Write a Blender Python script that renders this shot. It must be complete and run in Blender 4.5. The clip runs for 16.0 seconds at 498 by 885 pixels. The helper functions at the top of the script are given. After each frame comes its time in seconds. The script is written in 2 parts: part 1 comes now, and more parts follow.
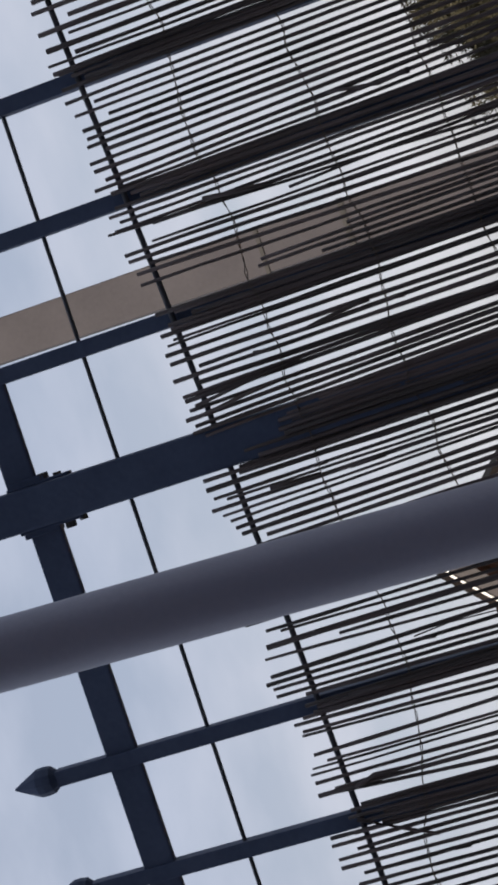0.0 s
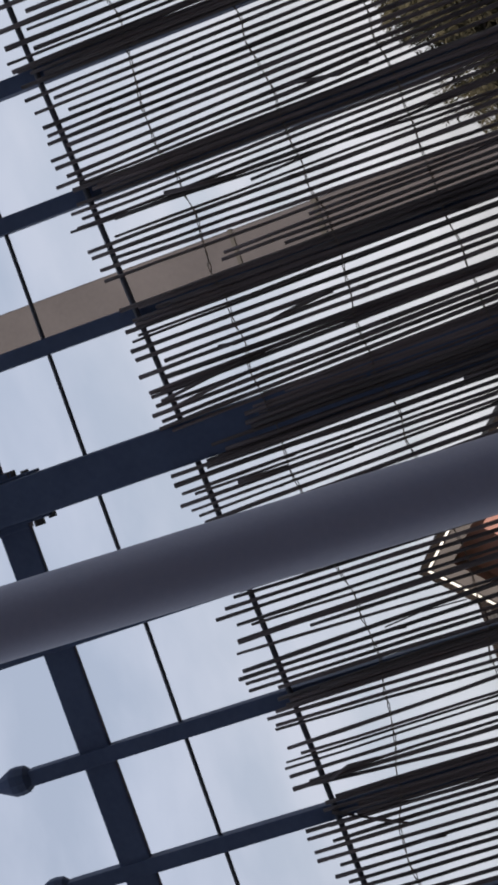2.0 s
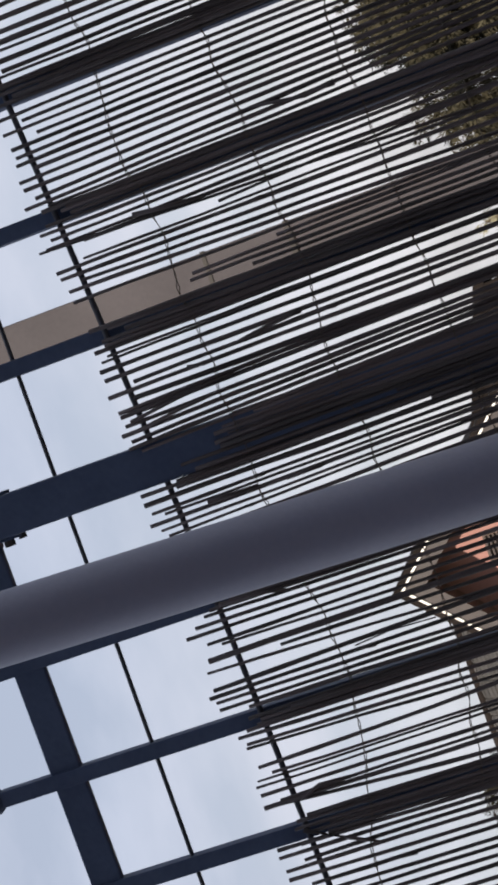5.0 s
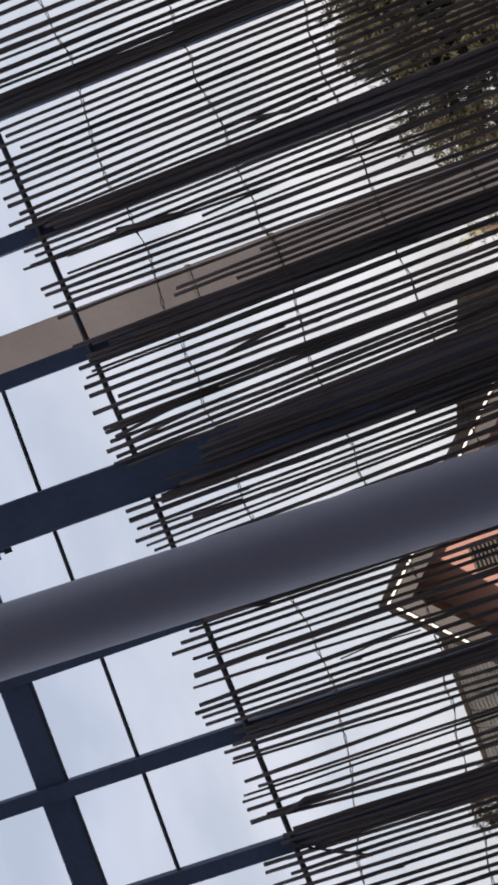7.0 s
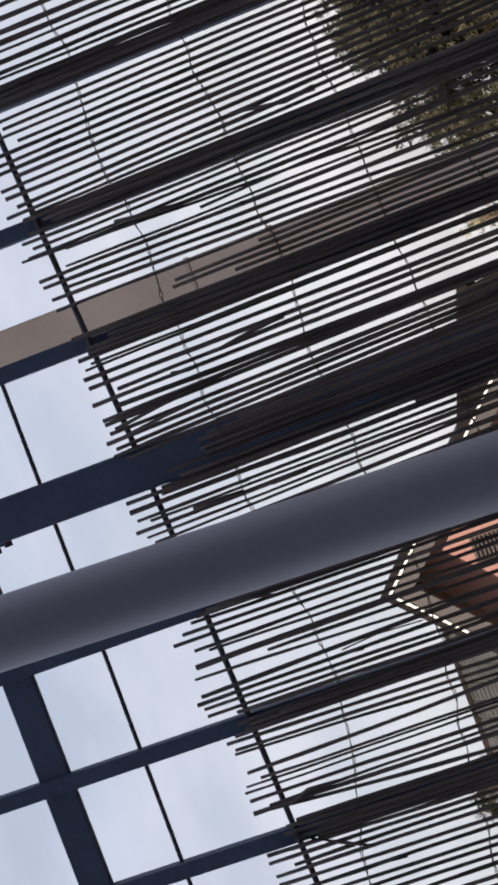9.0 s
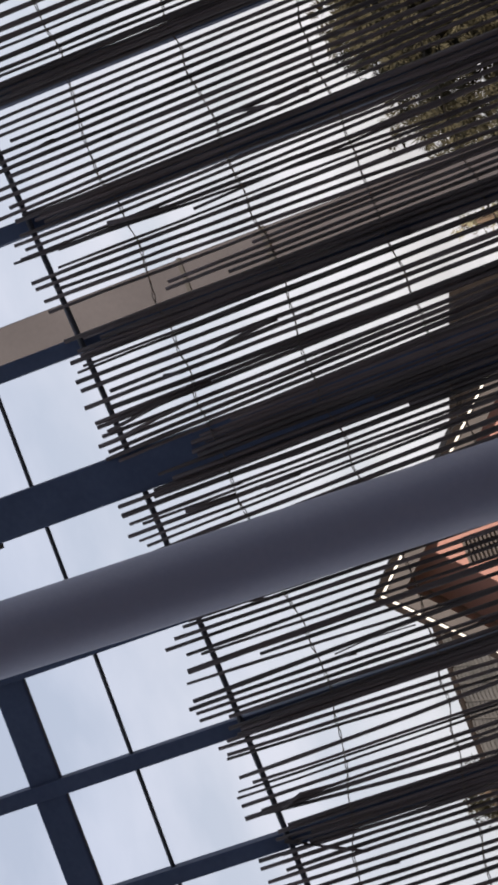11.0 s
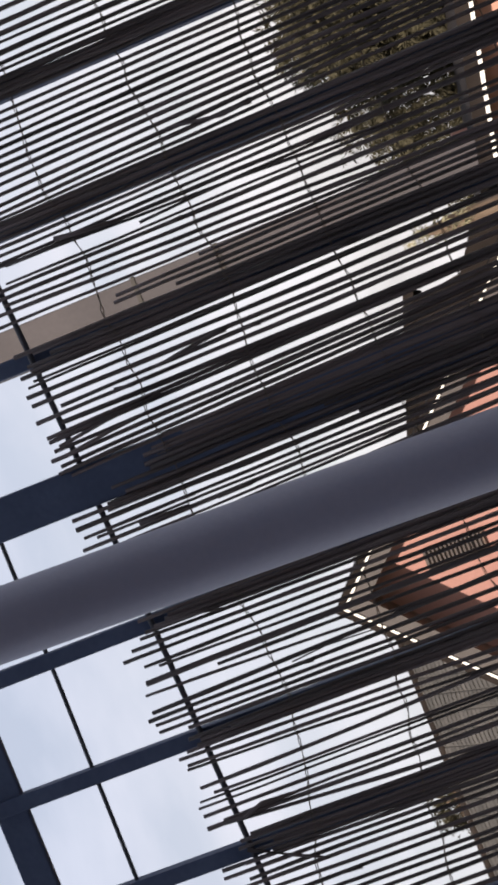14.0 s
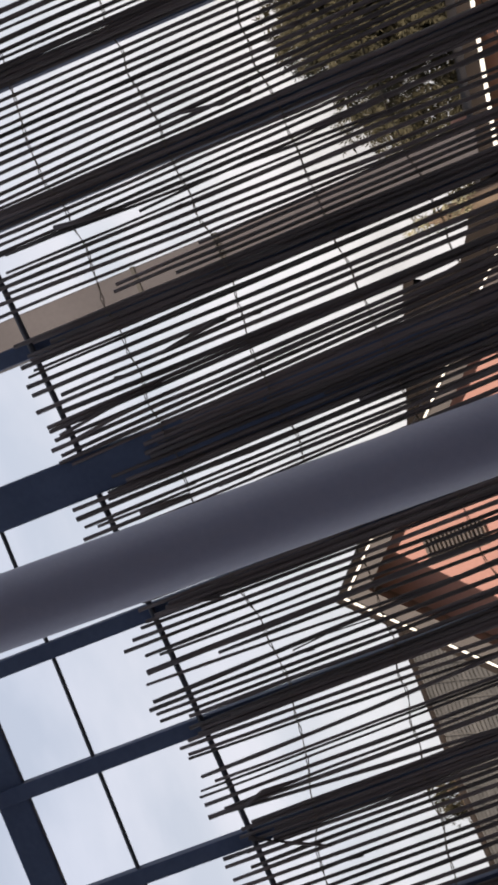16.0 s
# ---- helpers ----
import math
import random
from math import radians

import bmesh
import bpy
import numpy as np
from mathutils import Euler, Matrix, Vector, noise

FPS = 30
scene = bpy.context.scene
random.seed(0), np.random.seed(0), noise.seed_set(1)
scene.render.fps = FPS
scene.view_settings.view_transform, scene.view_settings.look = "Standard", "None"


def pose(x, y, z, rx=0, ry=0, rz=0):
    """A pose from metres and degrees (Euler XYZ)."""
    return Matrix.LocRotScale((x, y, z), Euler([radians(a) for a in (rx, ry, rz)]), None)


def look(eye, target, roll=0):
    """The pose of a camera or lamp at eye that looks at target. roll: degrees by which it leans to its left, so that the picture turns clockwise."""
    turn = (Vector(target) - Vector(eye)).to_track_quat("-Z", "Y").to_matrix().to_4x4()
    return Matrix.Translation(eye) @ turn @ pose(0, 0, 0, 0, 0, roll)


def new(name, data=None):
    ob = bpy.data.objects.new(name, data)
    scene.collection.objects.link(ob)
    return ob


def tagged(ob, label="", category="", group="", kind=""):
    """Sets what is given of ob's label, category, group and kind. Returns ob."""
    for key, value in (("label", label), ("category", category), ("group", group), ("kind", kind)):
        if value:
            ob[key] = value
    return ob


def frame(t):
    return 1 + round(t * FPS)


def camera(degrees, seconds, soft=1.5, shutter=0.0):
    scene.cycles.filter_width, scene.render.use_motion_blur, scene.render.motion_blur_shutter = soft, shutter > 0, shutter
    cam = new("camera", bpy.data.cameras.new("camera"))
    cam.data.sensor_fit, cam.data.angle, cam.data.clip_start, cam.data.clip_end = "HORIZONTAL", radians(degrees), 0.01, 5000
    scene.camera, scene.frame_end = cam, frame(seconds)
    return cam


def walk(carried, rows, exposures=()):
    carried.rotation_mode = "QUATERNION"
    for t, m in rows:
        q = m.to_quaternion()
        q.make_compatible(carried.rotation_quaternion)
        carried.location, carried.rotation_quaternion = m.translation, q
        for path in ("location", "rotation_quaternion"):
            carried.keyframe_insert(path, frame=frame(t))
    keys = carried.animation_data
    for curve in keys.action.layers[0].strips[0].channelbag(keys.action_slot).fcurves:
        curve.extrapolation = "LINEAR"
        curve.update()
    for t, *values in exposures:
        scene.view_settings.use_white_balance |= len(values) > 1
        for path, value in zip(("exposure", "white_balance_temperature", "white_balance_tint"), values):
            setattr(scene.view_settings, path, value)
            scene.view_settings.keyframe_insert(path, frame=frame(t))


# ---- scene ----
# ---- camera and its way ----
cam = camera(15.69, 16.0, soft=3.3)
PATH = [
    (0, 0.3239, -0.2427, 1.1695, -123.768, 68.806, 150.240),
    (0.5, 0.3138, -0.2425, 1.1672, -122.053, 67.805, 151.930),
    (1, 0.3113, -0.2422, 1.1620, -121.860, 67.601, 151.886),
    (1.5, 0.3059, -0.2402, 1.1561, -121.202, 67.618, 153.465),
    (2, 0.3122, -0.2389, 1.1608, -120.791, 68.160, 153.364),
    (2.5, 0.3123, -0.2396, 1.1609, -120.560, 68.178, 153.547),
    (3, 0.3081, -0.2389, 1.1573, -120.011, 67.952, 154.255),
    (3.5, 0.3068, -0.2404, 1.1550, -119.500, 67.828, 154.619),
    (4, 0.3070, -0.2421, 1.1552, -118.727, 67.954, 155.243),
    (6.5, 0.3113, -0.2469, 1.1570, -116.974, 68.440, 156.234),
    (7, 0.3101, -0.2472, 1.1542, -116.172, 68.244, 157.152),
    (7.5, 0.3080, -0.2461, 1.1537, -116.274, 68.140, 157.354),
    (8, 0.3061, -0.2477, 1.1514, -115.914, 67.852, 157.571),
    (8.5, 0.3072, -0.2475, 1.1536, -115.930, 67.790, 157.651),
    (11, 0.3108, -0.2366, 1.1559, -115.552, 68.095, 158.050),
    (11.5, 0.3050, -0.2399, 1.1544, -113.616, 67.700, 160.228),
    (12, 0.3029, -0.2411, 1.1527, -112.998, 67.552, 161.049),
    (12.5, 0.3054, -0.2395, 1.1537, -112.697, 67.664, 161.310),
    (13, 0.3105, -0.2381, 1.1526, -114.289, 67.763, 159.152),
    (13.5, 0.3034, -0.2419, 1.1532, -111.239, 67.153, 162.437),
    (14, 0.3026, -0.2434, 1.1508, -110.620, 67.177, 162.794),
    (14.5, 0.3037, -0.2449, 1.1510, -109.615, 67.372, 163.556),
    (15, 0.3100, -0.2444, 1.1550, -111.412, 67.742, 161.421),
    (15.5, 0.3018, -0.2451, 1.1505, -110.016, 67.020, 163.274),
    (16, 0.3019, -0.2432, 1.1512, -110.889, 67.089, 162.859),
]
EXPOSURES = [(0.0, 0.32, 6530, 10), (2.0, 0.39, 6540, 10), (4.0, 0.48, 6600, 10), (8.0, 0.59, 6720, 11), (12.0, 0.64, 6770, 11),
             (14.5, 0.74, 6880, 12), (16.0, 0.71, 6960, 11)]
walk(cam, [(t, pose(*p)) for t, *p in PATH], EXPOSURES)

# ---- sky, sun ----
SUN = Vector((-0.23, -0.76, 0.44)).normalized()
world = bpy.data.worlds.new("world")
scene.world = world
world.use_nodes = True
wn = world.node_tree.nodes
sky = wn.new("ShaderNodeTexSky")
sky.sky_type, sky.sun_disc = "NISHITA", False
sky.sun_elevation = math.asin(SUN.z)
sky.sun_rotation = math.atan2(SUN.x, SUN.y)
sky.air_density, sky.dust_density, sky.ozone_density = 1.0, 3.5, 1.0
wn["Background"].inputs["Strength"].default_value = 0.075
# thin high cloud over the blue
wtc, wmap, cloud = wn.new("ShaderNodeTexCoord"), wn.new("ShaderNodeMapping"), wn.new("ShaderNodeTexNoise")
wmap.inputs["Scale"].default_value = (1.0, 1.0, 2.2)
cloud.inputs["Scale"].default_value, cloud.inputs["Detail"].default_value = 9.0, 5
cover, veil = wn.new("ShaderNodeMapRange"), wn.new("ShaderNodeMix")
cover.inputs["From Min"].default_value, cover.inputs["From Max"].default_value = 0.38, 0.64
cover.inputs["To Min"].default_value, cover.inputs["To Max"].default_value = 0.7, 0.99
veil.data_type = "RGBA"
wl = world.node_tree.links
wl.new(wtc.outputs["Generated"], wmap.inputs["Vector"])
wl.new(wmap.outputs[0], cloud.inputs["Vector"])
wl.new(cloud.outputs["Fac"], cover.inputs["Value"])
wl.new(cover.outputs[0], veil.inputs["Factor"])
# the veil is whiter and brighter low down
split, haze = wn.new("ShaderNodeSeparateXYZ"), wn.new("ShaderNodeValToRGB")
haze.color_ramp.elements[0].position, haze.color_ramp.elements[0].color = 0.02, (0.81, 0.805, 0.845, 1)
haze.color_ramp.elements[1].position, haze.color_ramp.elements[1].color = 0.3, (0.54, 0.6, 0.745, 1)
gain = wn.new("ShaderNodeVectorMath")
gain.operation, gain.inputs["Scale"].default_value = "SCALE", 10.0
wl.new(wtc.outputs["Generated"], split.inputs[0])
wl.new(split.outputs["Z"], haze.inputs[0])
wl.new(haze.outputs[0], gain.inputs[0])
wl.new(gain.outputs[0], veil.inputs["B"])
wl.new(sky.outputs[0], veil.inputs["A"])
wl.new(veil.outputs["Result"], wn["Background"].inputs[0])
sun_data = bpy.data.lights.new("sun", "SUN")
sun_data.energy, sun_data.angle, sun_data.color = 5.0, radians(0.6), (1.0, 0.88, 0.74)
sun = new("sun", sun_data)
sun.matrix_world = look(SUN * 60, (0, 0, 0))


# ---- materials ----
def material(name, base, other, rough=0.6, metal=0.0, scale=8.0, fine=60.0, bump=0.15, spread=0.0, stretch=(1, 1, 1), spec=0.5):
    """Two colours mixed by coarse and fine noise, relief by the fine one; spread: change of tone from piece to piece."""
    m = bpy.data.materials.new(name)
    m.use_nodes = True
    nt = m.node_tree
    bs = nt.nodes["Principled BSDF"]
    tc = nt.nodes.new("ShaderNodeTexCoord")
    mp = nt.nodes.new("ShaderNodeMapping")
    mp.inputs["Scale"].default_value = stretch
    nt.links.new(tc.outputs["Object"], mp.inputs["Vector"])
    n1, n2 = nt.nodes.new("ShaderNodeTexNoise"), nt.nodes.new("ShaderNodeTexNoise")
    for n, s in ((n1, scale), (n2, fine)):
        n.inputs["Scale"].default_value, n.inputs["Detail"].default_value = s, 5
        nt.links.new(mp.outputs[0], n.inputs["Vector"])
    add = nt.nodes.new("ShaderNodeMath")
    add.operation = "MULTIPLY_ADD"
    add.inputs[1].default_value = 0.4
    nt.links.new(n2.outputs["Fac"], add.inputs[0])
    nt.links.new(n1.outputs["Fac"], add.inputs[2])
    ramp = nt.nodes.new("ShaderNodeValToRGB")
    ramp.color_ramp.elements[0].position, ramp.color_ramp.elements[1].position = 0.5, 0.9
    ramp.color_ramp.elements[0].color, ramp.color_ramp.elements[1].color = (*base, 1), (*other, 1)
    nt.links.new(add.outputs[0], ramp.inputs[0])
    colour = ramp.outputs[0]
    if spread:
        info = nt.nodes.new("ShaderNodeObjectInfo")
        geo = nt.nodes.new("ShaderNodeNewGeometry")
        both = nt.nodes.new("ShaderNodeMath")
        both.operation = "ADD"
        nt.links.new(info.outputs["Random"], both.inputs[0])
        nt.links.new(geo.outputs["Random Per Island"], both.inputs[1])
        rng = nt.nodes.new("ShaderNodeMapRange")
        rng.inputs["From Max"].default_value = 2.0
        rng.inputs["To Min"].default_value, rng.inputs["To Max"].default_value = 1 - spread, 1 + spread
        nt.links.new(both.outputs[0], rng.inputs["Value"])
        hsv = nt.nodes.new("ShaderNodeHueSaturation")
        nt.links.new(rng.outputs[0], hsv.inputs["Value"])
        nt.links.new(colour, hsv.inputs["Color"])
        colour = hsv.outputs[0]
    nt.links.new(colour, bs.inputs["Base Color"])
    bs.inputs["Roughness"].default_value, bs.inputs["Metallic"].default_value = rough, metal
    bs.inputs["Specular IOR Level"].default_value = spec
    if bump:
        bp = nt.nodes.new("ShaderNodeBump")
        bp.inputs["Strength"].default_value, bp.inputs["Distance"].default_value = bump, 0.004
        nt.links.new(n2.outputs["Fac"], bp.inputs["Height"])
        nt.links.new(bp.outputs[0], bs.inputs["Normal"])
    return m


IRON = material("navy_black_paint", (0.05, 0.072, 0.135), (0.074, 0.103, 0.182), 0.65, 0.0, 14, 160, 0.12, spec=0.2)
BOLT = material("dark_steel", (0.05, 0.05, 0.055), (0.1, 0.095, 0.09), 0.45, 0.7, 40, 200, 0.1)
ROD = material("dark_rod", (0.028, 0.034, 0.05), (0.054, 0.06, 0.078), 0.55, 0.0, 20, 200, 0.15)
PIPE = material("grey_tube_paint", (0.196, 0.207, 0.3), (0.228, 0.24, 0.335), 0.42, 0.0, 5, 420, 0.05)
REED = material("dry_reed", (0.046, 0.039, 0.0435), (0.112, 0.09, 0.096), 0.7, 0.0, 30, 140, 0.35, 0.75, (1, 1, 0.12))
WIRE = material("binding_wire", (0.06, 0.055, 0.05), (0.13, 0.11, 0.09), 0.5, 0.6, 60, 300, 0.0)
CONCRETE = material("pole_concrete", (0.042, 0.0385, 0.0445), (0.058, 0.053, 0.06), 0.85, 0.0, 1.2, 24, 0.3)
STEEL_BAND = material("weathered_steel", (0.016, 0.014, 0.014), (0.028, 0.025, 0.024), 0.7, 0.0, 8, 60, 0.1)
TERRACOTTA = material("terracotta_plaster", (0.25, 0.129, 0.115), (0.305, 0.163, 0.147), 0.85, 0.0, 1.1, 22, 0.3)
PINK = material("pink_plaster", (0.38, 0.2, 0.16), (0.43, 0.24, 0.19), 0.85, 0.0, 1.1, 22, 0.3)
WHITE = material("white_trim_paint", (0.78, 0.78, 0.76), (0.86, 0.86, 0.85), 0.5, 0.0, 3, 40, 0.1)
BARGE = material("pale_brown_board", (0.034, 0.0285, 0.0295), (0.049, 0.041, 0.042), 0.65, 0.0, 2, 40, 0.25, 0.0, (1, 1, 4))
BROWN_BOARD = material("brown_board", (0.06, 0.04, 0.034), (0.1, 0.066, 0.055), 0.65, 0.0, 2, 40, 0.25, 0.0, (1, 1, 4))
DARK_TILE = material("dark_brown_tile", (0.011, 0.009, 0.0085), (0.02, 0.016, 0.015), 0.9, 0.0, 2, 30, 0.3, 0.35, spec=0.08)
GREY_TILE = material("grey_brown_tile", (0.036, 0.035, 0.035), (0.064, 0.061, 0.06), 0.9, 0.0, 2, 30, 0.3, 0.35)
GREY_WALL = material("grey_stucco", (0.3, 0.28, 0.26), (0.4, 0.38, 0.35), 0.85, 0.0, 1, 20, 0.3)
GLASS_DARK = material("dark_pane", (0.02, 0.022, 0.026), (0.035, 0.036, 0.04), 0.12, 0.0, 2, 10, 0.0)
BARK = material("bark", (0.07, 0.05, 0.035), (0.14, 0.1, 0.075), 0.9, 0.0, 6, 40, 0.6, 0.0, (1, 1, 0.3))
LEAF_DARK = material("dark_leaf", (0.022, 0.020, 0.013), (0.052, 0.047, 0.03), 0.85, 0.0, 2, 20, 0.0, 0.6, spec=0.15)
LEAF_LIGHT = material("pale_leaf", (0.17, 0.165, 0.1), (0.33, 0.3, 0.2), 0.6, 0.0, 2, 20, 0.0, 0.45)
PLASTER = material("terrace_plaster", (0.34, 0.31, 0.29), (0.42, 0.39, 0.36), 0.9, 0.0, 1.5, 30, 0.25)
FLOOR = material("terrace_screed", (0.085, 0.076, 0.074), (0.14, 0.128, 0.122), 0.8, 0.0, 2, 50, 0.3)
GROUND = material("dry_grass", (0.09, 0.09, 0.045), (0.2, 0.17, 0.1), 0.95, 0.0, 0.3, 6, 0.4)


# ---- mesh helpers ----
def thing(name, at, label, category, group="", kind=""):
    ob = new(name)
    ob.matrix_basis = Matrix.Translation(at)
    ob.empty_display_size = 0.1
    return tagged(ob, label, category, group, kind)


def mesh_of(name, bm, mat, smooth=False):
    me = bpy.data.meshes.new(name)
    bm.normal_update()
    bm.to_mesh(me)
    bm.free()
    me.materials.append(mat)
    if smooth:
        for p in me.polygons:
            p.use_smooth = True
    return me


def part(name, bm, mat, parent, label="", smooth=False, at=(0, 0, 0)):
    """One mesh under a thing or a part, in the parent's own axes."""
    ob = new(name, mesh_of(name, bm, mat, smooth))
    ob.parent = parent
    ob.matrix_basis = Matrix.Translation(at)
    return tagged(ob, label)


def shared(name, me, parent, at, turn=(0, 0, 0)):
    ob = new(name, me)
    ob.parent = parent
    ob.matrix_basis = pose(*at, *turn)
    return ob


def setting(name, bm, mat, label, category):
    return tagged(new(name, mesh_of(name, bm, mat)), label, category, "", "structure")


def box(x0, x1, y0, y1, z0, z1, bevel=0.0, bm=None):
    b = bmesh.new()
    bmesh.ops.create_cube(b, size=1.0)
    for v in b.verts:
        v.co = Vector((x0 + (v.co.x + 0.5) * (x1 - x0), y0 + (v.co.y + 0.5) * (y1 - y0), z0 + (v.co.z + 0.5) * (z1 - z0)))
    if bevel:
        bmesh.ops.bevel(b, geom=list(b.edges), offset=bevel, segments=2, affect="EDGES", profile=0.6)
    return b


def tube(points, radii, sides=8, caps=True):
    """A tube through the points, with a radius at each."""
    b = bmesh.new()
    rings = []
    n = len(points)
    for i, p in enumerate(points):
        p = Vector(p)
        d = Vector(points[min(i + 1, n - 1)]) - Vector(points[max(i - 1, 0)])
        d.normalize()
        u = d.orthogonal() if abs(d.z) < 0.9 else Vector((1, 0, 0)) - d * d.x
        u.normalize()
        w = d.cross(u)
        r = radii[i] if isinstance(radii, (list, tuple)) else radii
        rings.append([b.verts.new(p + (u * math.cos(a) + w * math.sin(a)) * r) for a in (2 * math.pi * k / sides for k in range(sides))])
    for a, c in zip(rings, rings[1:]):
        for k in range(sides):
            b.faces.new((a[k], a[(k + 1) % sides], c[(k + 1) % sides], c[k]))
    if caps:
        b.faces.new(list(reversed(rings[0])))
        b.faces.new(rings[-1])
    return b


def prism(outline, y0, y1):
    """A slab with an outline in x and z, from y0 to y1."""
    b = bmesh.new()
    f = [b.verts.new((x, y0, z)) for x, z in outline]
    k = [b.verts.new((x, y1, z)) for x, z in outline]
    b.faces.new(f)
    b.faces.new(list(reversed(k)))
    n = len(f)
    for i in range(n):
        b.faces.new((f[i], k[i], k[(i + 1) % n], f[(i + 1) % n]))
    bmesh.ops.recalc_face_normals(b, faces=list(b.faces))
    return b


def lathe(profile, sides=12):
    """A turned piece from (radius, height) pairs."""
    b = bmesh.new()
    rings = [[b.verts.new((r * math.cos(2 * math.pi * k / sides), r * math.sin(2 * math.pi * k / sides), z)) for k in range(sides)] for r, z in profile]
    for a, c in zip(rings, rings[1:]):
        for k in range(sides):
            b.faces.new((a[k], a[(k + 1) % sides], c[(k + 1) % sides], c[k]))
    b.faces.new(list(reversed(rings[0])))
    b.faces.new(rings[-1])
    return b


# ---- ground, the open terrace that the camera stands on, and its sun-blocking wall ----
LOW = -4.5
FENCE_Y = 1.45
def land():
    """One sheet: level round the houses, falling away beyond them into a wide valley."""
    b = bmesh.new()
    xs = [-1200, -600, -300, -150, -80, -40, -20, 0, 20, 40, 80, 150, 300, 600, 1200]
    ys = [-1200, -400, -100, -30, 0, 15, 30, 42, 60, 90, 140, 220, 400, 700, 1200]
    grid = [[b.verts.new((gx, gy, LOW - 0.085 * max(0.0, gy - 34) + (0.0 if abs(gx) + abs(gy) < 60 else 1.2 * noise.noise(Vector((gx, gy, 0)) * 0.011)))) for gx in xs] for gy in ys]
    for ra, rb in zip(grid, grid[1:]):
        for k in range(len(xs) - 1):
            b.faces.new((ra[k], ra[k + 1], rb[k + 1], rb[k]))
    return b


setting("ground", land(), GROUND, "dry grassy ground that falls away below the terrace", "ground")
# unseen slab: extra length blocks ground bounce, dark tone dims the post's lower end
setting("floor", box(-4.5, 5.0, -2.4, 3.4, -0.2, 0.0), FLOOR, "unseen grey screed floor slab of the terrace, extended to cut ground bounce", "floor")
# unseen wall, added and made tall enough to keep the fence out of the sun
setting("shade_wall", box(-7.5, 8.0, -2.6, -2.4, LOW, 6.4), PLASTER, "unseen plain plastered wall added behind the terrace to keep sun off the fence", "wall")
setting("wall_base", box(-4.4, 4.9, -2.4, 3.3, LOW, -0.2), PLASTER, "plastered storey that carries the terrace", "wall")

# ---- round post near the camera ----
post = thing("round_post", (0.2227, 0.3513, 0.0), "grey painted round steel post standing on the terrace floor", "post")
part("tube", tube([(0.0, 0, 0.0), (0.0247, 0, 1.0), (0.0395, 0, 1.6), (0.0642, 0, 2.6)], 0.0128, 40), PIPE, post, "smooth grey painted tube", True)
part("base_plate", box(-0.05, 0.05, -0.05, 0.05, 0.0, 0.008, 0.002), PIPE, post)
for bx, by in ((-0.035, -0.035), (0.035, -0.035), (-0.035, 0.035), (0.035, 0.035)):
    part("bolt", lathe([(0.006, 0.008), (0.006, 0.014), (0.003, 0.016)], 6), BOLT, post, at=(bx, by, 0))

# ---- iron fence ----
fence = thing("iron_fence", (0, FENCE_Y, 0), "navy-black painted iron fence with spear-topped pickets", "fence")
RAIL_Z = 1.7362
POST_X = 0.2638
bm = box(-1.75, POST_X - 0.022, -0.005, 0.005, RAIL_Z - 0.019, RAIL_Z + 0.0135, 0.002)
for v in bm.verts:
    v.co.z += 0.0042 * v.co.x + 0.0025
rail_left = part("rail", bm, IRON, fence)
rail_right = part("rail", box(POST_X + 0.022, 2.2, -0.005, 0.005, RAIL_Z - 0.006, RAIL_Z + 0.025, 0.002), IRON, fence)
part("bottom_rail", box(-1.75, 2.2, -0.0125, 0.0125, 0.1, 0.129, 0.002), IRON, fence)
for px in (-1.77, POST_X, 2.22):
    part("fence_post", box(px - 0.0205, px + 0.0205, -0.0205, 0.0205, 0.0, 1.98, 0.003), IRON, fence)
    part("post_cap", lathe([(0.03, 1.98), (0.03, 1.988), (0.012, 2.0), (0.02, 2.015), (0.012, 2.034), (0.002, 2.04)], 12), IRON, fence, at=(px, 0, 0))
# brackets that hold the rails to the post
for side, name in ((-1, "left"), (1, "right")):
    e = POST_X + side * 0.0207
    br = part("bracket", box(min(e, e + side * 0.003), max(e, e + side * 0.003), -0.009, 0.009, RAIL_Z - 0.04, RAIL_Z + 0.025, 0.001), IRON, fence)
    part("collar", box(min(e + side * 0.002, e + side * 0.008), max(e + side * 0.002, e + side * 0.008), -0.008, 0.008, RAIL_Z - 0.016, RAIL_Z + 0.022, 0.0015), IRON, br)
    for dz, dy, out, r in ((-0.026, -0.003, 0.009, 0.0055), (-0.039, 0.002, 0.0055, 0.0042)):
        part("bolt", tube([(e, dy, RAIL_Z + dz + 0.012 * (side > 0)), (e + side * out, dy, RAIL_Z + dz + 0.012 * (side > 0))], r, 6), BOLT, br)
PICKETS = [-1.56, -1.44, -1.32, -1.2, -1.08, -0.96, -0.84, -0.72, -0.6, -0.478, -0.357, -0.237, -0.118, 0.0, 0.1197, 0.3952, 0.5175, 0.6388, 0.759, 0.879, 0.998, 1.118, 1.24, 1.36, 1.48, 1.6, 1.72, 1.84, 1.96]
picket_me = mesh_of("picket", box(-0.008, 0.008, -0.008, 0.008, 0.06, 1.808, 0.0012), IRON)
spear_me = mesh_of("spear_head", lathe([(0.0075, 1.806), (0.0136, 1.813), (0.0148, 1.821), (0.0144, 1.828), (0.0076, 1.842), (0.0012, 1.8545)], 10), IRON)
for px in PICKETS:
    pk = shared("picket", picket_me, fence, (px, 0, 0), (0, 0, 0))
    shared("spear_head", spear_me, pk, (0, 0, 0), (0, 0, 15))
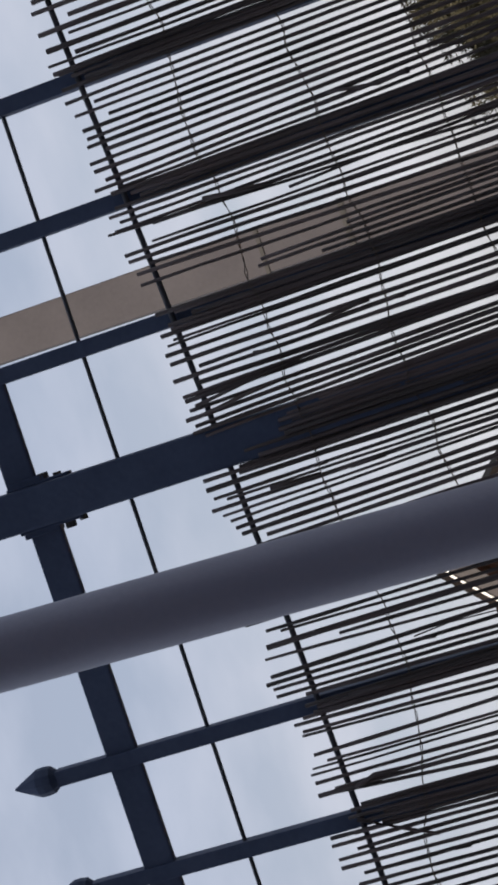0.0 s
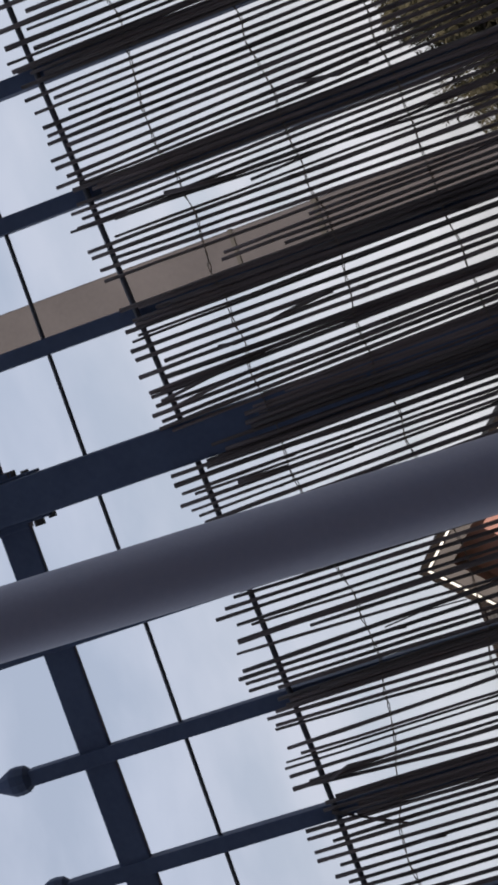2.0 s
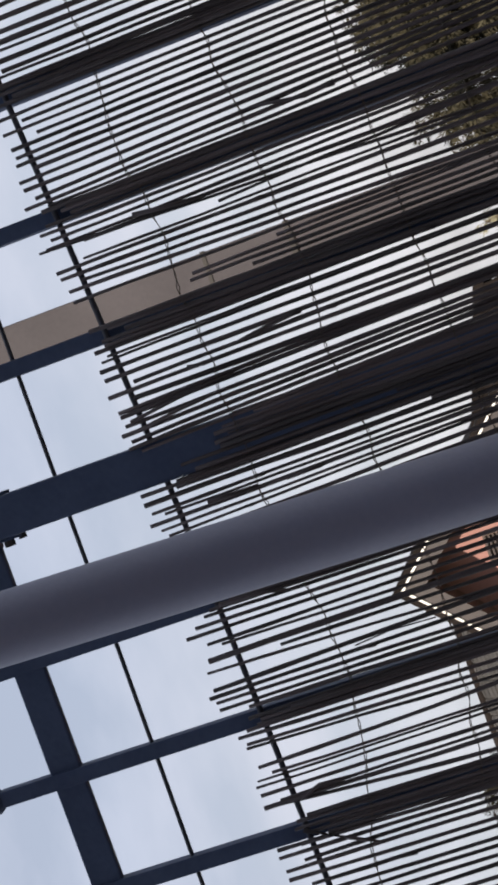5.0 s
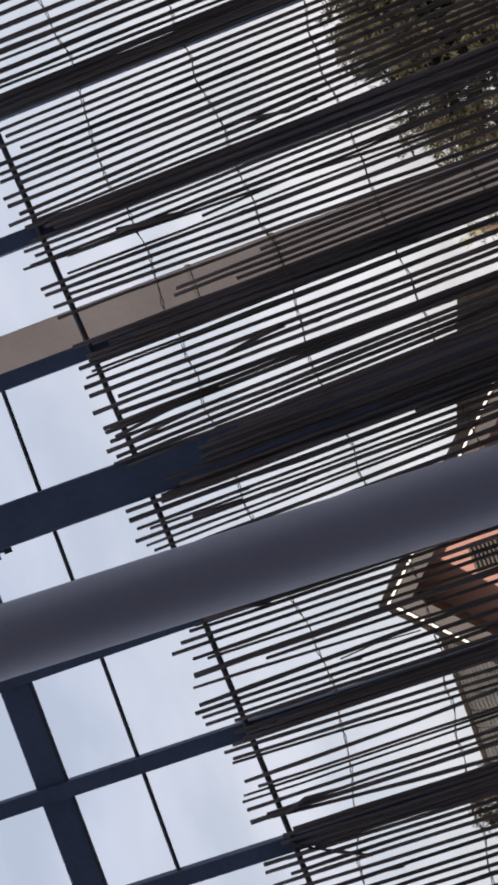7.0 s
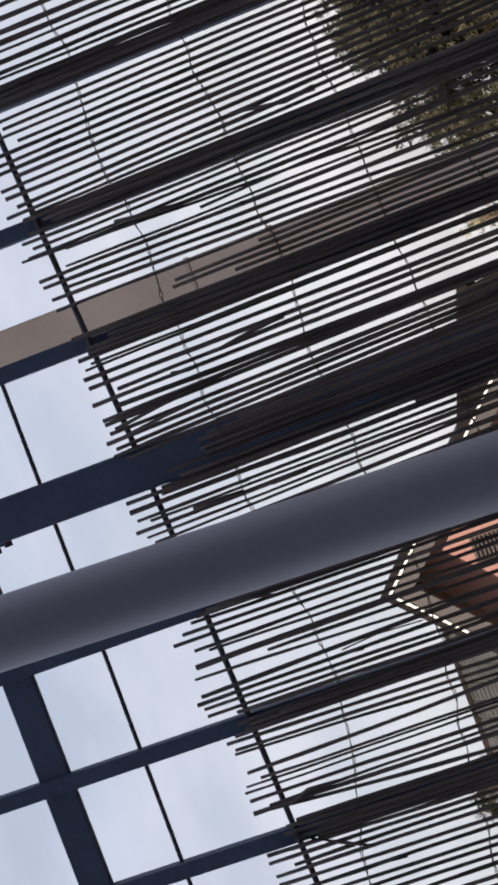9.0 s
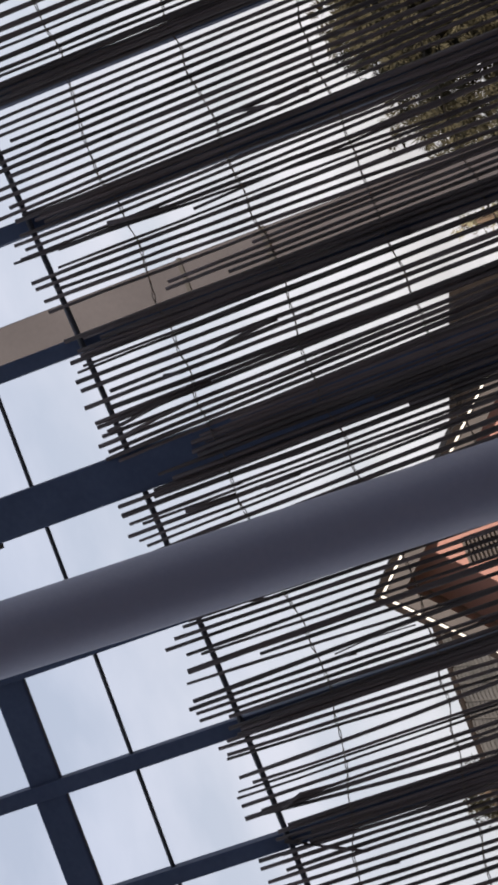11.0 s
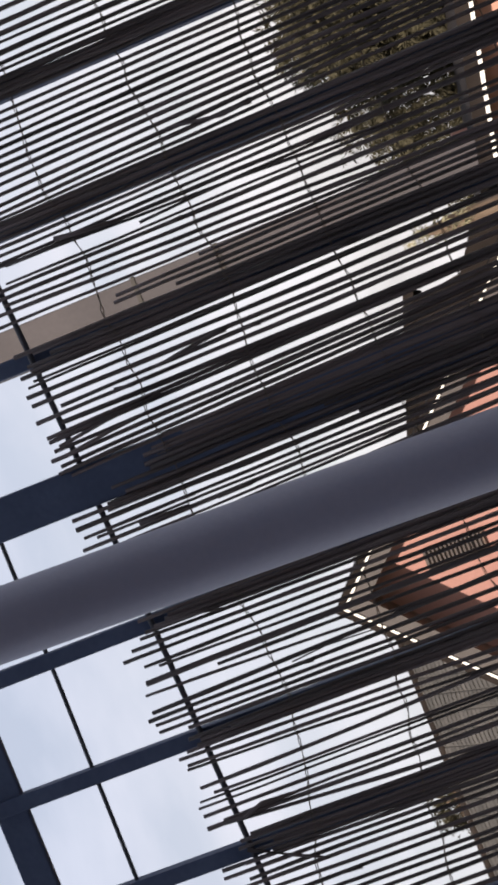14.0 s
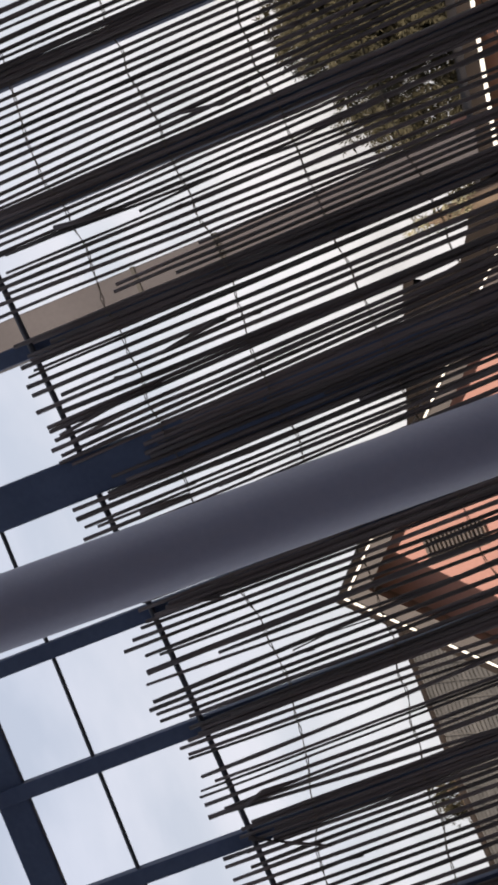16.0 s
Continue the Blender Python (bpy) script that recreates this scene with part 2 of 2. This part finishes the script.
part("tie_rod", tube([(-1.75, 0.0, 1.6455), (-0.4, 0, 1.6468), (0.1, 0, 1.6448), (0.2, 0, 1.6452), (0.64, 0, 1.646), (0.9, 0, 1.645), (2.2, 0, 1.644)], 0.0022, 10), ROD, fence, "thin round iron rod through the pickets", True)

# ---- reed screen tied to the fence ----
screen = thing("reed_screen", (0, 0, 0), "dark dry reed screen with ragged tops, tied to the fence", "screen")
REED_Y = 1.4315


def rod_z(x):
    return 1.5328 + 0.046 * (x - 0.016)


part("cross_rod", tube([(x, 1.4372, rod_z(x) - 0.0042 * max(0.0, 1 - ((x - 0.24) / 0.43) ** 2)) for x in (i * 0.05 - 1.0 for i in range(46))], 0.003, 10), ROD, screen, "straight dark rod across the reed tops", True)
# each bay between two bars: where a stalk stands at 1.42 m, its lean, its radius in millimetres, and how far it passes the cross rod (0.5: left to chance)
BAY_1 = [(0.708, 0.0, 2.5, 0.018), (0.696, 0.0, 2.7, 0.5), (0.687, 0.0, 2.8, 0.019), (0.679, 0.0, 1.6, -0.01), (0.671, 0.0, 2.8, 0.017), (0.661, 0.0, 2.2, 0.5), (0.6545, 0.004, 1.6, 0.02), (0.648, 0.0, 2.8, 0.019)]
BAY_2 = [(0.6196, -0.005, 1.8, 0.018), (0.6124, -0.005, 2.0, 0.5), (0.6051, -0.006, 1.8, 0.014), (0.5977, -0.01, 1.9, -0.018), (0.5901, -0.011, 2.3, 0.012),
         (0.5819, -0.012, 2.0, 0.5), (0.5747, -0.012, 2.1, 0.013), (0.5665, -0.013, 2.3, 0.5), (0.5588, -0.013, 2.0, 0.016), (0.5509, -0.021, 2.1, 0.015),
         (0.543, -0.029, 2.2, 0.5), (0.5359, -0.026, 2.0, 0.021), (0.5294, -0.019, 1.7, 0.5)]
BAY_3 = [(0.5036, -0.01, 1.9, 0.018), (0.4972, -0.016, 1.7, 0.5), (0.4905, -0.013, 1.7, 0.017), (0.4853, -0.003, 2.2, -0.02), (0.482, 0.034, 1.5, 0.025),
         (0.4697, -0.001, 1.4, 0.5), (0.4644, 0.004, 2.1, 0.017), (0.4565, 0.009, 2.1, 0.016), (0.4487, 0.017, 1.9, 0.5), (0.4413, 0.017, 2.1, 0.012), (0.4327, 0.003, 1.7, 0.012), (0.4747, -0.036, 1.7, -0.153)]
BAY_4 = [(0.3823, -0.009, 2.4, 0.5), (0.3753, -0.009, 1.5, 0.001), (0.3723, -0.009, 1.5, 0.5), (0.3634, -0.009, 2.2, 0.014), (0.3544, -0.009, 2.4, 0.013),
         (0.3457, -0.013, 2.2, -0.013), (0.3385, -0.009, 2.2, 0.016), (0.3292, -0.004, 2.8, 0.5), (0.323, -0.017, 2.4, 0.013), (0.3183, -0.022, 2.4, 0.012),
         (0.3087, -0.026, 2.2, 0.011), (0.3018, -0.026, 2.4, 0.018), (0.2955, -0.034, 2.2, 0.5), (0.2896, -0.034, 2.2, 0.5), (0.2836, -0.034, 1.8, 0.5)]
BAY_5 = [(0.2395, -0.012, 2.2, 0.023), (0.2304, -0.012, 2.8, 0.024), (0.2217, -0.018, 1.8, 0.02), (0.2165, -0.012, 1.5, 0.5), (0.2107, -0.018, 2.2, 0.026), (0.2041, -0.024, 1.5, 0.5),
         (0.1987, -0.036, 1.5, 0.5), (0.1905, -0.03, 2.2, 0.5), (0.1826, -0.03, 2.4, 0.5), (0.1747, -0.03, 2.2, 0.5), (0.1678, -0.03, 2.2, 0.5),
         (0.159, -0.02, 2.3, 0.5), (0.15, -0.02, 2.2, 0.5), (0.142, -0.01, 2.4, 0.5)]
BAY_6 = [(0.109, 0.0, 1.9, 0.012), (0.102, 0.0, 2.1, 0.023), (0.094, 0.0, 1.9, 0.036), (0.0858, -0.011, 1.9, 0.018), (0.0792, 0.012, 1.6, 0.005),
         (0.0699, -0.011, 3.2, 0.024), (0.062, 0.0, 1.9, -0.047), (0.0541, 0.024, 1.6, 0.03), (0.0439, -0.034, 2.4, 0.03), (0.035, -0.011, 2.1, 0.037),
         (0.027, 0.0, 1.9, 0.033), (0.0211, -0.011, 1.9, 0.032)]
BAY_7 = [(-0.0205, 0.015, 1.9, 0.02), (-0.0262, 0.02, 1.6, 0.022), (-0.0393, -0.04, 2.1, 0.018), (-0.0515, -0.007, 1.6, 0.5), (-0.0555, -0.007, 1.3, 0.025), (-0.06, -0.013, 1.3, 0.028),
         (-0.07, 0.0, 2.1, 0.027), (-0.0769, -0.013, 1.6, 0.5), (-0.082, 0.0, 2.4, 0.028), (-0.0896, 0.054, 2.1, 0.023)]
BAY_8 = [(-0.126, 0.0, 2.1, 0.032), (-0.133, 0.0, 2.1, 0.034), (-0.1402, -0.009, 2.1, 0.5), (-0.147, 0.0, 2.1, 0.032), (-0.156, 0.0, 2.1, 0.032),
         (-0.1651, -0.009, 2.1, 0.5), (-0.1751, -0.009, 2.1, 0.022), (-0.183, -0.009, 2.1, 0.5), (-0.191, -0.009, 2.1, 0.5), (-0.1999, -0.018, 2.1, 0.5)]
BAYS = [BAY_1, BAY_2, BAY_3, BAY_4, BAY_5, BAY_6, BAY_7, BAY_8]
rnd = random.Random(7)


def reed(x0, y0, top, foot, r, lean, bend, knots):
    """One stalk: it bends a little, with a thicker joint every hand's width."""
    pts, rad = [], []
    steps = 26
    for i in range(steps + 1):
        k = i / steps
        z = foot + (top - foot) * k
        h = z - 1.42
        kink = 0.0012 * noise.noise(Vector((z * 11, x0 * 97, knots)))
        pts.append((x0 + lean * h + bend * math.sin(5.0 * h) + kink, y0 + 0.0012 * math.sin(4 * z + 3 * knots), z))
        joint = 1.16 if i % 5 == int(knots) % 5 else 1.0
        rad.append(r * (0.89 + 0.46 * min(0.5, top - z)) * joint * (1 + 0.05 * math.sin(i * 2.6 + knots)))
    return tube(pts, rad, 6)


def stalk(x0, lean, mm, past, depth=0.004):
    up = past if past < 0.4 else rnd.choice((0.008, 0.012, -0.004, 0.016, -0.012)) + rnd.uniform(-0.004, 0.004)
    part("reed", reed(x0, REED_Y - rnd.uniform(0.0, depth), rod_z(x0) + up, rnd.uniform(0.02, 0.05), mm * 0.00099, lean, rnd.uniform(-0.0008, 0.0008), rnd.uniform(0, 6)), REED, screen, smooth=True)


for bay in BAYS:
    for entry in bay:
        stalk(*entry)
# the bays further along
x = 0.72
while x < 1.15:
    if min(abs(x - px) for px in PICKETS) > 0.012:
        stalk(x, rnd.uniform(-0.015, 0.005), rnd.uniform(1.7, 2.5), 0.5)
    x += rnd.uniform(0.0075, 0.0105)
x = -0.21
while x > -0.8:
    if min(abs(x - px) for px in PICKETS) > 0.012:
        stalk(x, rnd.uniform(-0.015, 0.005), rnd.uniform(1.7, 2.5), 0.5)
    x -= rnd.uniform(0.0078, 0.011)
# bundles that lie against the pickets and the post
for px in PICKETS[9:22]:
    for d in (-0.0068, -0.0034, 0.0, 0.0034, 0.0068):
        stalk(px + d + rnd.uniform(-0.0012, 0.0012), rnd.uniform(-0.012, 0.008), rnd.uniform(1.9, 2.3), rnd.uniform(0.0, 0.02) if abs(d) > 0.005 else rnd.uniform(-0.04, 0.006))
for d in (-0.026, -0.0216, -0.0166, -0.0125, -0.0084, -0.0042, 0.0, 0.0042, 0.0084, 0.0125, 0.0166, 0.0205):
    stalk(POST_X + d, -0.014 + rnd.uniform(-0.003, 0.003), rnd.uniform(2.3, 2.8), -0.055 - 2.0 * d + rnd.uniform(-0.026, 0.02))
# stalks squeezed up beside two of the pickets
for x0, lean, mm, past in ((0.0145, 0.0, 2.2, 0.004), (-0.013, 0.012, 2.0, 0.026), (-0.1045, 0.0, 2.3, 0.004), (-0.1005, 0.0, 2.1, -0.008),
                           (0.1325, 0.0, 2.1, 0.0), (0.3855, -0.004, 2.1, 0.0), (0.6325, -0.004, 2.0, 0.0)):
    stalk(x0, lean, mm, past)
# short stalks, most of them in front of the distant pole
for x0, top in ((0.4265, 1.36), (0.4205, 1.447), (0.4145, 1.451), (0.4085, 1.39), (0.2352, 1.275)):
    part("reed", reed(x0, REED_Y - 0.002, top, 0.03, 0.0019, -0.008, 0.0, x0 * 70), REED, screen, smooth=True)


def broken(points, r0, r1):
    """A snapped or slanting stalk that lies in front of the others."""
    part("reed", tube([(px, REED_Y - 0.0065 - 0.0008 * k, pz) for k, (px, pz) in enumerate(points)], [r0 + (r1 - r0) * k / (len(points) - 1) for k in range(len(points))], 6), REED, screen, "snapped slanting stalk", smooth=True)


broken(((0.3535, 1.362), (0.3525, 1.374), (0.348, 1.411), (0.344, 1.441)), 0.0031, 0.001)
broken(((0.339, 1.481), (0.337, 1.464), (0.339, 1.414)), 0.0022, 0.0011)
broken(((0.2985, 1.546), (0.3045, 1.5), (0.309, 1.44)), 0.002, 0.0014)
broken(((0.3085, 1.55), (0.315, 1.5), (0.3195, 1.44)), 0.0019, 0.0014)
broken(((-0.083, 1.518), (-0.075, 1.497), (-0.0757, 1.466)), 0.0021, 0.0012)
broken(((-0.113, 1.527), (-0.132, 1.488), (-0.1465, 1.455)), 0.0028, 0.0012)
broken(((0.4905, 1.481), (0.4875, 1.455), (0.484, 1.413)), 0.0026, 0.0018)
broken(((0.213, 1.506), (0.2125, 1.49), (0.2125, 1.455)), 0.003, 0.0016)
broken(((0.545, 1.343), (0.5365, 1.292), (0.5385, 1.272), (0.5385, 1.262)), 0.0013, 0.0032)
broken(((0.5985, 1.413), (0.5975, 1.402), (0.597, 1.396), (0.597, 1.369)), 0.001, 0.0022)
broken(((0.117, 1.53), (0.1155, 1.488), (0.1085, 1.45)), 0.0024, 0.001)
broken(((0.04, 1.42), (0.0435, 1.384), (0.042, 1.339)), 0.0008, 0.0007)
# torn leaf sheaths that still cling to the stalks
for i in range(22):
    bay = BAYS[i % 8]
    x0, lean, mm, past = bay[(i * 5) % len(bay)]
    z0, ln, r = rnd.uniform(1.15, rod_z(x0) - 0.05), rnd.uniform(0.015, 0.04), mm * 0.001 * rnd.uniform(1.0, 1.2)
    k = lean + rnd.uniform(-0.05, 0.05)
    xs = x0 + lean * (z0 - 1.42)
    part("leaf_sheath", tube([(xs, REED_Y - 0.005, z0), (xs + k * ln * 0.5, REED_Y - 0.006, z0 + ln * 0.5), (xs + k * ln * 1.6, REED_Y - 0.008, z0 + ln)], [r, r * 0.8, r * 0.15], 6), REED, screen, smooth=True)
# binding wires, two strands that pass in front of and behind the reeds
def sag(x):
    """The wires dip in the middle of the screen and rise to both ends."""
    if x > 0.2:
        return 0.037 * (x - 0.2)
    if x > 0.02:
        return -0.11 * (0.2 - x)
    return -0.02 + 0.17 * (0.02 - x)


for level in (1.455, 1.343, 1.232, 1.14, 1.03, 0.95, 0.86, 0.74, 0.6, 0.45, 0.3, 0.15):
    for strand in (1, -1):
        pts = []
        n = 320
        for i in range(n + 1):
            xx = -0.8 + 1.95 * i / n
            wob = 0.009 * noise.noise(Vector((xx * 10, level * 13, 0))) + 0.006 * noise.noise(Vector((xx * 31, level * 7, 2)))
            pts.append((xx, REED_Y - 0.002 + strand * 0.0046 * math.cos(xx * 290), level + sag(xx) + wob + strand * 0.0007 * math.sin(xx * 145 + level * 5)))
        part("binding_wire", tube(pts, 0.00058, 4, False), WIRE, screen)

# ---- utility pole ----
pole = thing("utility_pole", (1.562, 20.0, LOW), "tall square grey-brown utility pole with steel clamp bands", "pole")
bm = box(-0.258, 0.258, -0.23, 0.23, 0.0, 14.5, 0.02)
for v in bm.verts:
    v.co.x *= 1.07 - 0.007 * v.co.z
part("shaft", bm, CONCRETE, pole)
for bz, bh in ((7.92, 0.07), (8.93, 0.05)):
    part("clamp_band", box(-0.272, 0.272, -0.245, 0.245, bz, bz + bh, 0.006), STEEL_BAND, pole, "dark steel clamp band")

# ---- gabled house ----
house = thing("gabled_house", (0.135, 0, 0.2), "terracotta plastered house with a steep gable and white verge", "house")
AX, AZ, FY = -2.31, 3.14, 18.0
RUN = 3.15


def slope_board(side, y0, y1, top, bottom, a=0.0, b=RUN):
    """A board along one verge, set down from the apex line."""
    return prism([(AX + side * a, AZ - a - top), (AX + side * b, AZ - b - top), (AX + side * b, AZ - b - bottom), (AX + side * a, AZ - a - bottom)], y0, y1)


part("wall", prism([(AX, AZ - 0.24), (AX + 2.75, AZ - 2.99), (AX + 2.75, LOW - 0.4), (AX - 2.75, LOW - 0.4), (AX - 2.75, AZ - 2.99)], FY, FY + 7), TERRACOTTA, house)
for side in (-1, 1):
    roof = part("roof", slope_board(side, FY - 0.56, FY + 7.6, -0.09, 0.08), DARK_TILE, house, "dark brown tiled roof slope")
    part("verge_trim", slope_board(side, FY - 0.59, FY - 0.564, 0.004, 0.036), WHITE, house, "thin white verge trim")
    part("barge_board", slope_board(side, FY - 0.585, FY - 0.56, 0.054, 0.27), BARGE, house, "brown barge board")
    part("soffit", slope_board(side, FY - 0.56, FY - 0.004, 0.22, 0.25), BROWN_BOARD, house, "brown boarded soffit")
louvre = part("louvre_vent", box(-2.38, -2.1, FY - 0.05, FY + 0.02, 1.6, 2.24, 0.006), BROWN_BOARD, house, "brown slatted gable vent")
slat_me = mesh_of("slat", box(-0.12, 0.12, -0.02, 0.012, -0.012, 0.012, 0.003), BARGE)
for i in range(14):
    shared("slat", slat_me, louvre, (-2.24, FY - 0.06, 1.64 + i * 0.0435), (-35, 0, 0))
for wx in (-3.6, -1.2):
    w = part("window", box(wx - 0.5, wx + 0.5, FY - 0.03, FY + 0.02, -1.6, -0.3, 0.01), WHITE, house, "white framed window")
    for sx in (-0.235, 0.235):
        part("pane", box(wx + sx - 0.21, wx + sx + 0.21, FY - 0.036, FY - 0.031, -1.52, -0.38), GLASS_DARK, w)
    part("sill", box(wx - 0.58, wx + 0.58, FY - 0.1, FY, -1.68, -1.61, 0.01), WHITE, w)
# low wing with a dark sloping roof beside the gable
wing = thing("house_wing", (0.126, 0, 0.235), "dark brown side wing with a sloping roof", "house")
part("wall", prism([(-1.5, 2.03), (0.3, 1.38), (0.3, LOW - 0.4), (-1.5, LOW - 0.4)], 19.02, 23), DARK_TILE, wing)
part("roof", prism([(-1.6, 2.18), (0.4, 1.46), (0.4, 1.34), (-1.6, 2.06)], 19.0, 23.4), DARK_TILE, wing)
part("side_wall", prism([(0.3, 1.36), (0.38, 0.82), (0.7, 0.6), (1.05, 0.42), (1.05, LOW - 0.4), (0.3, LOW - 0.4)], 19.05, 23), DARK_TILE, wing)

# ---- house with a long tiled roof ----
tiled = thing("tiled_house", (0.149, 0, 0.15), "grey plastered house with a grey-brown pantile roof", "house")
RX0, RX1, RY0, RZ0, RY1, RZ1 = -9.5, -2.2, 20.6, 0.2, 24.0, 3.42
part("wall", box(RX0 + 0.3, RX1 - 0.3, 21.0, 27.0, LOW - 0.4, 0.3), GREY_WALL, tiled)
part("roof", prism([(RX0, 0), (RX1, 0), (RX1, -0.12), (RX0, -0.12)], 0, 1), GREY_TILE, tiled).matrix_basis = Matrix.Translation((0, RY0, RZ0)) @ Matrix.Rotation(math.atan2(RZ1 - RZ0, RY1 - RY0), 4, "X") @ Matrix.Diagonal((1, math.hypot(RZ1 - RZ0, RY1 - RY0), 1, 1))
part("back_roof", prism([(RX0, 0), (RX1, 0), (RX1, -0.12), (RX0, -0.12)], 0, 1), GREY_TILE, tiled).matrix_basis = Matrix.Translation((0, 2 * RY1 - RY0, RZ0)) @ Matrix.Rotation(-math.atan2(RZ1 - RZ0, RY1 - RY0), 4, "X") @ Matrix.Diagonal((1, -math.hypot(RZ1 - RZ0, RY1 - RY0), 1, 1))
# courses of rounded tiles
verts, faces = [], []
down = Vector((0, RY0 - RY1, RZ0 - RZ1))
length = down.length
down.normalize()
out = Vector((0, down.z, -down.y))
rows, cols, arc = 54, 29, 6
tw = (RX1 - RX0) / cols
trnd = random.Random(3)
for j in range(rows):
    for i in range(cols):
        base = len(verts)
        lift = trnd.uniform(0.0, 0.004)
        for s, rise in ((0, 0.004), (1, 0.02)):
            o = Vector((RX0 + (i + 0.5) * tw, RY1, RZ1)) + down * (length / rows * (j + s * 1.08)) + out * (rise + lift)
            for k in range(arc + 1):
                a = math.pi * k / arc
                verts.append(o + Vector((-math.cos(a) * tw * 0.47, 0, 0)) + out * math.sin(a) * 0.016)
        for k in range(arc):
            faces.append((base + k, base + k + 1, base + arc + 2 + k, base + arc + 1 + k))
tiles_me = bpy.data.meshes.new("roof_tiles")
tiles_me.from_pydata([tuple(v) for v in verts], [], faces)
tiles_me.materials.append(GREY_TILE)
tiles = new("roof_tiles", tiles_me)
tiles.parent = tiled
tagged(tiles, "courses of weathered rounded tiles", "", "", "stuff")
part("ridge", tube([(RX0, RY1, RZ1 + 0.03), (RX1, RY1, RZ1 + 0.0)], 0.06, 10), DARK_TILE, tiled, "rounded ridge tiles", True)

# ---- pink house behind the large tree ----
pink = thing("pink_house", (0.126, 0, 0.14), "pink plastered house with a low dark roof and white gutter", "house")
part("wall", prism([(1.24, 0.15), (8.0, -1.3), (8.0, LOW - 0.4), (1.24, LOW - 0.4)], 19.6, 25.0), PINK, pink)
part("roof", prism([(1.2, 0.12), (8.4, -1.42), (8.4, -1.2), (1.2, 0.34)], 19.3, 25.3), DARK_TILE, pink)
part("gutter", prism([(1.2, 0.18), (8.4, -1.36), (8.4, -1.405), (1.2, 0.135)], 19.2, 19.29), WHITE, pink, "white gutter")
# small added boxes stand in for patches of sunlight on the house wall
for cx0, cx1, cz0, cz1 in ((1.84, 1.91, 0.24, 0.43), (1.2, 1.36, 0.2, 0.46)):
    part("sunlit_patch", box(cx0, cx1, 20.6, 20.9, cz0, cz1, 0.006), PINK, pink, "orange plaster box standing in for a sunlit patch of wall")


# ---- trees ----
def tree(at, height, centre, axes, leaf, leaves, seed, label, size=0.07):
    """A trunk with limbs and a crown of small leaves in uneven clumps; centre and axes of the crown count from the foot."""
    r = random.Random(seed)
    t = thing("tree", at, label, "tree")
    c, ax = Vector(centre), Vector(axes)
    mid = Vector((c.x * 0.5, c.y * 0.5, height * 0.45))
    part("trunk", tube([(0, 0, 0), (0.04, 0.05, height * 0.22), mid, c, c + Vector((0, 0, ax.z * 0.6))], [0.22, 0.18, 0.13, 0.08, 0.02], 10), BARK, t, "", True)
    v, f = [], []
    clumps = []
    for i in range(420):
        d = Vector((r.gauss(0, 1), r.gauss(0, 1), r.gauss(0, 1))).normalized()
        k = r.uniform(0.3, 1.0) ** 0.45 * (0.86 + 0.28 * noise.noise(d * 2.6 + Vector((seed, 0, 0))))
        d = Vector([math.copysign(abs(q) ** 0.78, q) for q in d])
        clumps.append(c + Vector((d.x * ax.x, d.y * ax.y, d.z * ax.z)) * k)
    for p in clumps[:26]:
        q = c + (p - c) * 0.12 - Vector((0, 0, 0.25 * ax.z))
        part("limb", tube([q, (p + q) / 2 + Vector((0, 0, 0.05 * ax.z)), p], [0.05, 0.03, 0.01], 6), BARK, t, "", True)
    wide = 0.1 * (ax.x + ax.z) / 2
    for i in range(leaves // 9):
        # a twig with narrow leaflets that spread from both its sides
        p = clumps[i % len(clumps)] + Vector((r.uniform(-1, 1), r.uniform(-1, 1), r.uniform(-1, 1))) * wide * 1.25 * r.random() ** 0.3
        d = ((p - c).normalized() * 0.7 + Vector((r.gauss(0, 1), r.gauss(0, 1), r.gauss(0, 1) - 0.4)).normalized()).normalized()
        side = d.cross(Vector((r.gauss(0, 1), r.gauss(0, 1), r.gauss(0, 1)))).normalized()
        flat = d.cross(side)
        for n in range(9):
            q = p + d * size * 0.22 * (n // 2)
            e = d if n == 8 else (d * r.uniform(0.5, 0.9) + side * (1 if n % 2 else -1) * r.uniform(0.5, 0.9) + flat * r.uniform(-0.3, 0.3)).normalized()
            u = (e.cross(flat) + flat * r.uniform(-0.6, 0.6)).normalized() * size * 0.1
            ln = e * size * r.uniform(0.6, 1.2)
            b = len(v)
            v += [tuple(q), tuple(q + ln * 0.4 + u), tuple(q + ln), tuple(q + ln * 0.4 - u)]
            f.append((b, b + 1, b + 2, b + 3))
    me = bpy.data.meshes.new("crown")
    me.from_pydata(v, [], f)
    me.materials.append(leaf)
    cr = new("crown", me)
    cr.parent = t
    return t


tree((7.96, 28.0, LOW), 7.2, (0.0, 0.0, 5.1), (6.5, 3.4, 1.85), LEAF_DARK, 420000, 11, "large dark green tree with a dense feathery crown", 0.13)
tree((0.93, 16.5, LOW), 5.2, (0.0, 0.0, 5.5), (0.075, 0.15, 0.42), LEAF_LIGHT, 900, 5, "small slender tree with pale yellow-green leaves", 0.07)
tree((-7.25, 28.5, LOW), 8.2, (0.0, 0.0, 8.55), (0.58, 0.45, 0.58), LEAF_DARK, 5400, 8, "small leafy tree behind the tiled house", 0.09)
